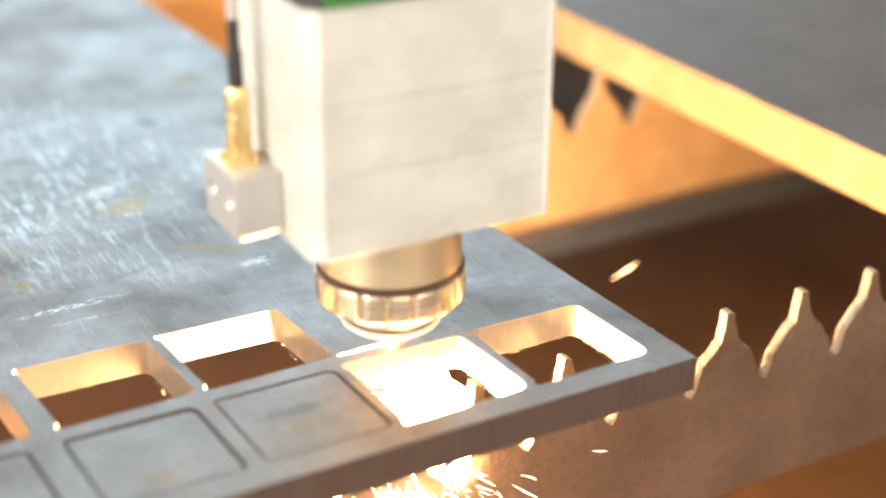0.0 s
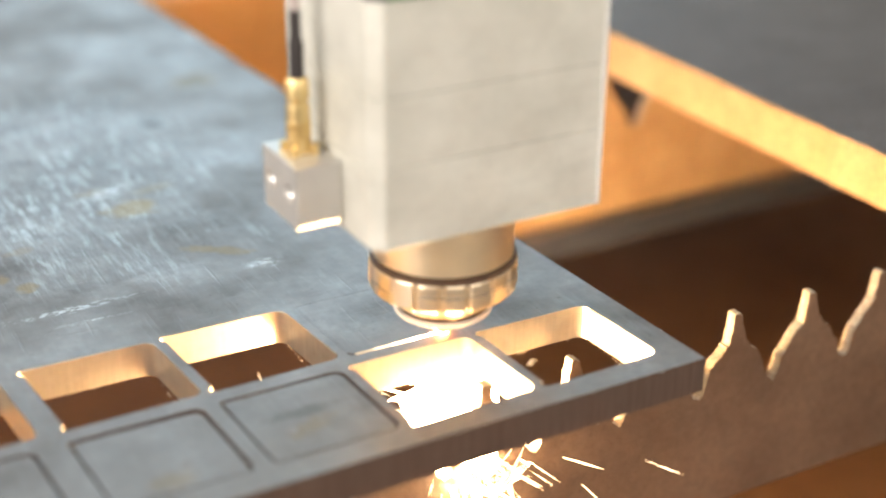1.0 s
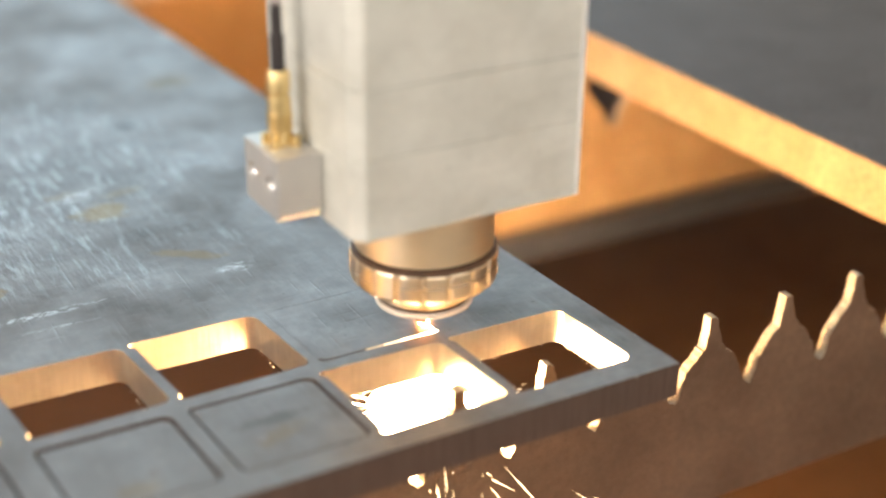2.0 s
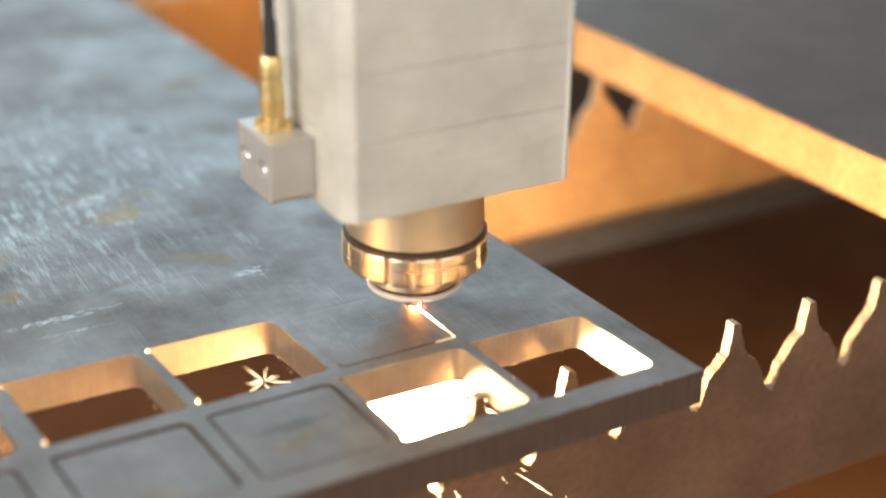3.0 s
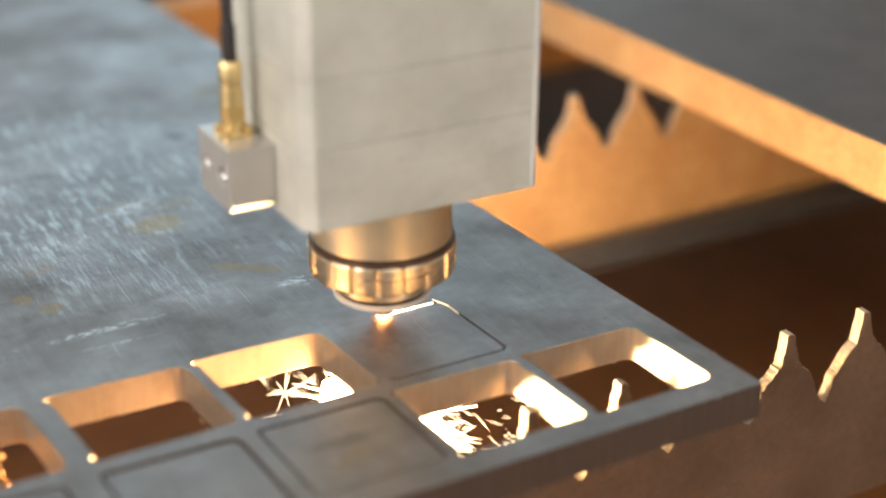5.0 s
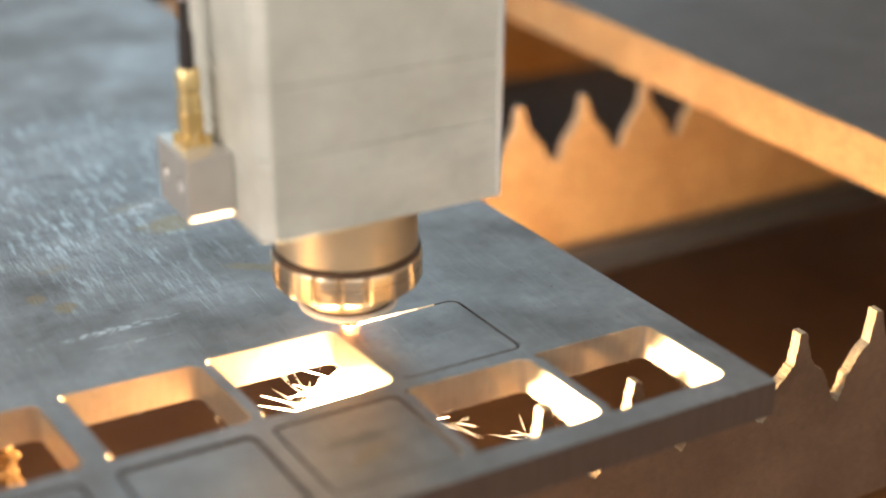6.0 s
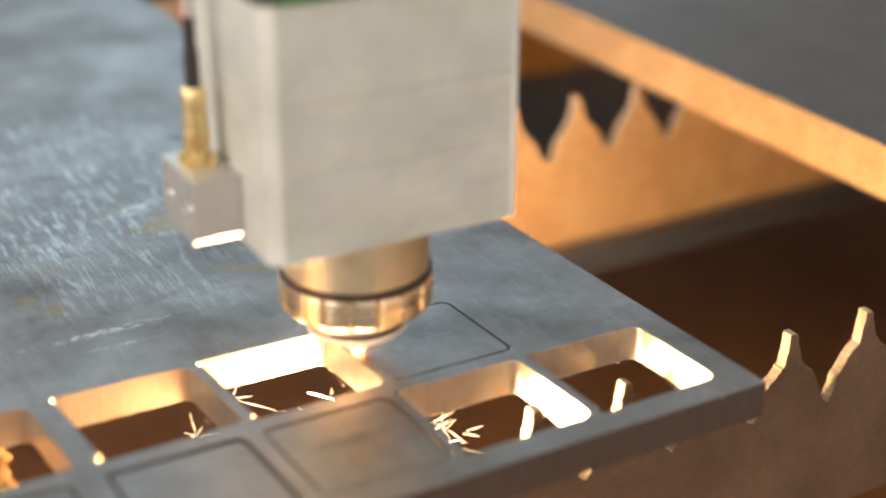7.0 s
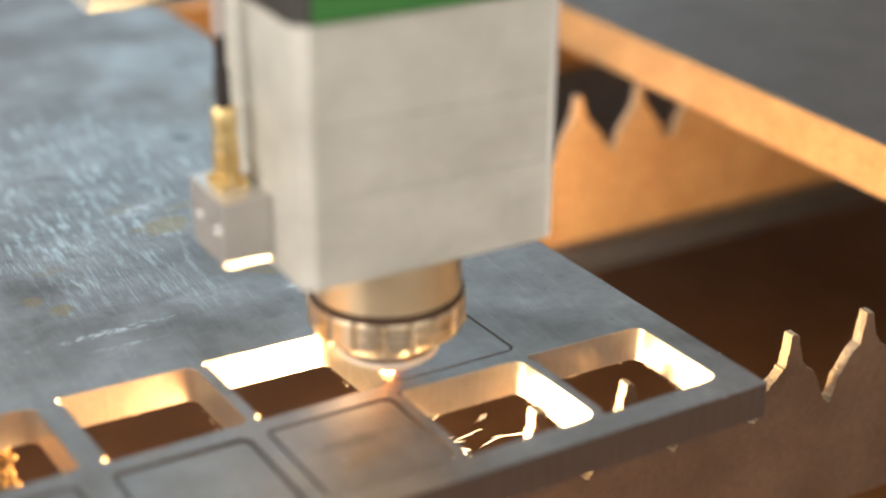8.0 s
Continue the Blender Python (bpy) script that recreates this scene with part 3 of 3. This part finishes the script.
def spark_jet():
    jet = new("spark_jet")
    tagged(jet, "white-hot jet of molten metal below the sheet", "sparks")
    rnd = random.Random(5)
    core = lathe([(0.0008, -0.058), (0.0050, -0.054), (0.0095, -0.047), (0.0125, -0.038), (0.0145, -0.029), (0.0145, -0.020), (0.0120, -0.012), (0.0075, -0.005), (0.0016, -0.0002)], 48)
    for v in core.verts:
        v.co += Vector((noise.noise(v.co * 230), noise.noise(v.co * 230 + Vector((9, 0, 0))), 0.4 * noise.noise(v.co * 300))) * 0.0075
    core = part("molten_core", core, HOT, jet, "white-hot core", True)
    stream = lathe([(0.0020, -0.165), (0.0058, -0.150), (0.0064, -0.110), (0.0056, -0.075), (0.0030, -0.048)], 24)
    for v in stream.verts:
        v.co += Vector((noise.noise(v.co * 90), noise.noise(v.co * 90 + Vector((5, 0, 0))), 0)) * 0.004
    part("molten_stream", stream, HOT, jet, "white-hot stream that falls towards the tray", True)
    rag = bmesh.new()
    for _ in range(420):
        a, z = rnd.uniform(0, 2 * math.pi), -rnd.triangular(0.004, 0.060, 0.030)
        r0 = rnd.uniform(0.004, 0.012) * min(1.0, -z / 0.02)
        out = Vector((math.cos(a), math.sin(a), rnd.uniform(-1.6, 0.25))).normalized()
        p = Vector((math.cos(a) * r0, math.sin(a) * r0, z))
        q = p + out * rnd.triangular(0.006, 0.024, 0.010)
        q.z = min(q.z, -0.003)
        dart(rag, p, q, rnd.triangular(0.00012, 0.00040, 0.00018))
    tagged(part("molten_spray", rag, HOT, jet, "white-hot spray"), kind="stuff")
    part("molten_pool", lathe([(0.0020, THICK - 0.0004), (0.0014, THICK + 0.0003), (0.0004, THICK + 0.0006)], 20), POOL, jet, "white-hot cutting point", True)
    clusters = []
    for c in range(6):
        bm = bmesh.new()
        for _ in range(110):
            a = rnd.uniform(0, 2 * math.pi)
            tilt = radians(rnd.triangular(3, 80, 26))
            d = Vector((math.cos(a) * math.sin(tilt), math.sin(a) * math.sin(tilt), -math.cos(tilt)))
            far_ = rnd.triangular(0.010, 0.085, 0.022)
            length = rnd.triangular(0.0020, 0.0240, 0.007)
            p = d * far_ + Vector((0, 0, -0.012))
            if p.z > -0.006:
                p.z = -0.006 - rnd.random() * 0.01
            q = p + (d + Vector((rnd.uniform(-0.35, 0.35), rnd.uniform(-0.35, 0.35), rnd.uniform(-0.3, 0.5)))).normalized() * length
            dart(bm, p, q, rnd.triangular(0.00005, 0.00015, 0.00007))
            if rnd.random() < 0.16:
                # a droplet that bursts into a star
                for _ in range(9):
                    ray = Vector((rnd.uniform(-1, 1), rnd.uniform(-1, 1), rnd.uniform(-0.7, 0.7))).normalized()
                    dart(bm, q + ray * 0.0120 * rnd.uniform(0.25, 1.0), q, rnd.uniform(0.00005, 0.00010))
        clusters.append(tagged(part("spark_fan", bm, SPARK, jet, "flying sparks"), kind="stuff"))
    return jet, core, clusters


JET, CORE, CLUSTERS = spark_jet()


def trail():
    made = []
    # Strips glow for hot metal and for the jet's light seen through the kerf.
    for m, length, wide in zip(TRAILS, (0.0045, 0.0060, 0.0060, 0.0060, 0.0060), (0.00042, 0.00030, 0.00020, 0.00012, 0.00008)):
        ob = obj("kerf_streak", box((-length / 2, -wide, -0.0040), (length / 2, wide, 0.0002), 0.0001, 1), m)
        made.append(tagged(ob, "glowing streak in the fresh kerf, for hot metal and light from below", "molten metal", "glow in the kerf"))
    return made


TRAIL = trail()


def kerf_fill():
    """The metal that still fills the kerf, in short pieces; each drops out as the beam passes it."""
    pieces = []
    out, inn = cell(1, 1), cell(1, 1, KERF)
    ring = []
    for k in range(len(out)):
        a, b = Vector(out[k]), Vector(out[(k + 1) % len(out)])
        c, d = Vector(inn[k]), Vector(inn[(k + 1) % len(out)])
        m = max(1, round((b - a).length / 0.0035))
        for s in range(m):
            f, g = s / m, (s + 1) / m
            ring.append((a.lerp(b, f), a.lerp(b, g), c.lerp(d, g), c.lerp(d, f)))
    for a, b, d, c in ring:
        q = [tuple(a), tuple(b), tuple(d), tuple(c)]
        mid = (Vector(a) + Vector(d)) / 2
        bm = prism(q, BOTTOM, TOP)
        ob = obj("kerf_metal", bm, SHEET, sheet)
        best = min((i * 0.02 for i in range(401)), key=lambda t: (Vector(spot(t)) - mid).length)
        near = (Vector(spot(best)) - mid).length
        pieces.append((ob, best if near < 0.003 else -1.0))
    return pieces


FILL = kerf_fill()


def dross_crust(lo, hi, count, seed):
    """Slag that has frozen onto the underside of the sheet."""
    rnd = random.Random(seed)
    bm = bmesh.new()
    for _ in range(count):
        p = Vector([rnd.uniform(a, b) for a, b in zip(lo, hi)])
        r = rnd.triangular(0.0006, 0.0024, 0.0010)
        p.z = min(p.z, BOTTOM - r * 0.7)
        bmesh.ops.create_icosphere(bm, subdivisions=1, radius=r, matrix=Matrix.Translation(p) @ pose(0, 0, 0, rnd.uniform(0, 90), rnd.uniform(0, 90), 0))
    for v in bm.verts:
        v.co += Vector([rnd.uniform(-0.0004, 0.0004) for _ in range(3)])
    tagged(part("dross_crust", bm, SLAG, sheet, "golden crust of frozen slag"), kind="stuff")


dross_crust((-0.192, 0.064, 0.772), (-0.1695, 0.096, 0.7865), 420, 4)


def beads(name, label, lines, count, low, high, material, seed):
    """Tiny frozen drops along straight lines of the sheet."""
    rnd = random.Random(seed)
    bm = bmesh.new()
    for a, b in lines:
        for _ in range(count):
            p = Vector(a).lerp(Vector(b), rnd.random())
            m = Matrix.Translation(p) @ Matrix.Diagonal((rnd.uniform(0.7, 1.6), rnd.uniform(0.7, 1.4), rnd.uniform(0.6, 1.3), 1))
            bmesh.ops.create_icosphere(bm, subdivisions=1, radius=rnd.triangular(low, high, low), matrix=m)
    tagged(part(name, bm, material, sheet, label, True), kind="stuff")


LIPS = []
for c, r in OPEN:
    x1, y0 = -PITCH * c, PITCH * r
    LIPS.append(((x1 - WIDE + 0.003, y0 + DEEP, BOTTOM), (x1 - 0.003, y0 + DEEP, BOTTOM)))
    LIPS.append(((x1, y0 + 0.003, BOTTOM), (x1, y0 + DEEP - 0.003, BOTTOM)))
beads("dross_bead", "tiny frozen drops under the cut edges", LIPS, 16, 0.00012, 0.00030, BURNT, 12)
beads("burr", "small bright burrs on the rim", [((0.0113, -0.004, TOP - 0.0002), (0.0050, 0.125, TOP - 0.0002)), ((-0.08, -0.0079, TOP - 0.0003), (0.010, -0.0079, TOP - 0.0003)),
      ((-0.10, -0.0079, BOTTOM), (0.011, -0.0079, BOTTOM))], 10, 0.00012, 0.00042, BLOCK, 13)


def loose_sparks():
    """Single sparks that leave the cut: time of start, way and speed."""
    rnd = random.Random(21)
    made = []
    ways = [(0.0, (0.066, 0.099, 0.767), (0.35, 0.02, 0.11))]
    for _ in range(16):
        t = rnd.uniform(0.1, 7.6)
        x, y = spot(t)
        a = radians(rnd.uniform(200, 350))
        v = rnd.uniform(0.25, 0.6)
        ways.append((t, (x, y, BOTTOM - 0.022), (v * math.cos(a), v * math.sin(a), rnd.uniform(-0.25, 0.05))))
    for t0, p, v in ways:
        bm = bmesh.new()
        n = rnd.uniform(0.006, 0.012) if t0 else 0.014
        dart(bm, (-n / 2, 0, 0), (n / 2, 0, 0), rnd.uniform(0.00012, 0.00024) if t0 else 0.0006)
        ob = tagged(obj("spark", bm, SPARK if t0 else EMBER), "single glowing spark flying off the cut", "spark", "single flying sparks")
        made.append((ob, t0, Vector(p), Vector(v)))
    return made


def leaping_spark():
    bm = bmesh.new()
    dart(bm, (-0.012, 0, 0), (0.012, 0, 0), 0.00045)
    return tagged(obj("spark", bm, EMBER), "long yellow spark leaping over the sheet", "spark", "single flying sparks")


LOOSE = loose_sparks()
LEAP = leaping_spark()


def fly(ob, t0, p, v):
    """Rides inside the hot core until t0, then falls in an arc into the tray."""
    aim = lambda w: w.to_track_quat("X", "Z").to_matrix().to_4x4()
    rows = [(i * 0.1, pose(*spot(i * 0.1), BOTTOM - 0.030) @ aim(v)) for i in range(81) if i * 0.1 < t0 - 0.05]
    q, w, t = p.copy(), v.copy(), t0
    while q.z > 0.61 and t < 7.9:
        rows.append((t, Matrix.Translation(q) @ aim(w)))
        q = q + w * 0.067
        w.z -= 9.81 * 0.067 * 0.3
        t += 0.067
    q.z = max(q.z, 0.601)
    rows.append((t, Matrix.Translation(q) @ aim(Vector((w.x, w.y, 0.001)))))
    if t < 7.95:
        rows.append((8.0, rows[-1][1]))
    walk(ob, rows)


def motions():
    steps = [i * 0.1 for i in range(81)]
    walk(HEAD, [(t, pose(*spot(t), TOP)) for t in steps])
    walk(JET, [(t, pose(*spot(t), BOTTOM)) for t in steps])
    # the jet wanders and sinks as it flickers
    walk(CORE, [(t, pose(x, y, z, 0, 0, a)) for t, x, y, z, a in
                ((0.0, 0.011, -0.001, 0.0, 0), (0.5, 0.009, -0.002, 0.0, 40), (1.0, 0.002, -0.003, 0.0, 70), (1.5, 0.0, -0.002, 0.0, 100), (3.0, 0.0, 0.0, 0.0, 160), (3.5, 0.0, 0.0, -0.002, 190),
                 (4.0, -0.002, 0.002, -0.004, 215), (4.5, -0.006, 0.004, -0.008, 240), (6.0, -0.002, -0.006, 0.0, 300), (6.5, -0.007, -0.010, 0.0, 330), (7.0, -0.001, -0.004, -0.004, 350), (8.0, 0.002, 0.0, -0.008, 380))])
    rnd = random.Random(8)
    for c in CLUSTERS:
        a, rows = rnd.uniform(0, 360), []
        for t in steps:
            a += rnd.uniform(20, 80) * rnd.choice((-1, 1))
            rows.append((t, pose(0, 0, rnd.uniform(-0.006, 0.0), rnd.uniform(-4, 4), rnd.uniform(-4, 4), a)))
        walk(c, rows)
    for one in LOOSE:
        fly(*one)
    aim = Vector((0.55, -0.83, 0.0)).to_track_quat("X", "Z").to_matrix().to_4x4()
    rows = [(i * 0.1, pose(*spot(i * 0.1), BOTTOM - 0.030) @ aim) for i in range(63)]
    for t, x, y, z in ((6.3, -0.088, 0.058, 0.770), (6.37, -0.092, 0.066, 0.806), (6.43, -0.100, 0.088, 0.826), (6.5, -0.104, 0.079, 0.8065), (6.57, -0.118, 0.074, 0.822),
                       (6.67, -0.136, 0.060, 0.812), (6.73, -0.138, 0.057, 0.740), (6.83, -0.138, 0.057, 0.602), (8.0, -0.138, 0.057, 0.602)):
        rows.append((t, pose(x, y, z) @ aim))
    walk(LEAP, rows)
    # the glowing streaks follow the beam
    way = [(-0.4, XL + 0.0095, YF)] + SPOT
    dense = []
    for (ta, xa, ya), (tb, xb, yb) in zip(way, way[1:]):
        for s in range(10):
            f = s / 10
            dense.append((ta + (tb - ta) * f, xa + (xb - xa) * f, ya + (yb - ya) * f))
    dense.append(way[-1])
    for k, ob in enumerate(TRAIL):
        behind = 0.0022 + 0.0056 * k
        rows = []
        for t in steps:
            x, y = spot(t)
            left, p = behind, Vector((x, y))
            turn = 0.0
            for tb, xb, yb in reversed([d for d in dense if d[0] < t]):
                q = Vector((xb, yb))
                d = (q - p).length
                if d > 1e-9:
                    turn = math.degrees(math.atan2(p.y - q.y, p.x - q.x))
                if d >= left:
                    p = p + (q - p) * (left / d)
                    left = 0
                    break
                left -= d
                p = q
            if left:
                p.x = max(p.x - left, XL + 0.003) if abs(p.y - YF) < 0.002 else p.x
                turn = 0.0
            rows.append((t, pose(p.x, p.y, TOP, 0, 0, turn)))
        walk(ob, rows)
    for ob, t in FILL:
        drop = pose(0, 0, -0.188)
        if t < 0.05:
            walk(ob, [(0.0, drop), (8.0, drop)])
        elif t < 7.9:
            walk(ob, [(0.0, pose(0, 0, 0)), (t, pose(0, 0, 0)), (t + 0.07, drop), (8.0, drop)])


motions()
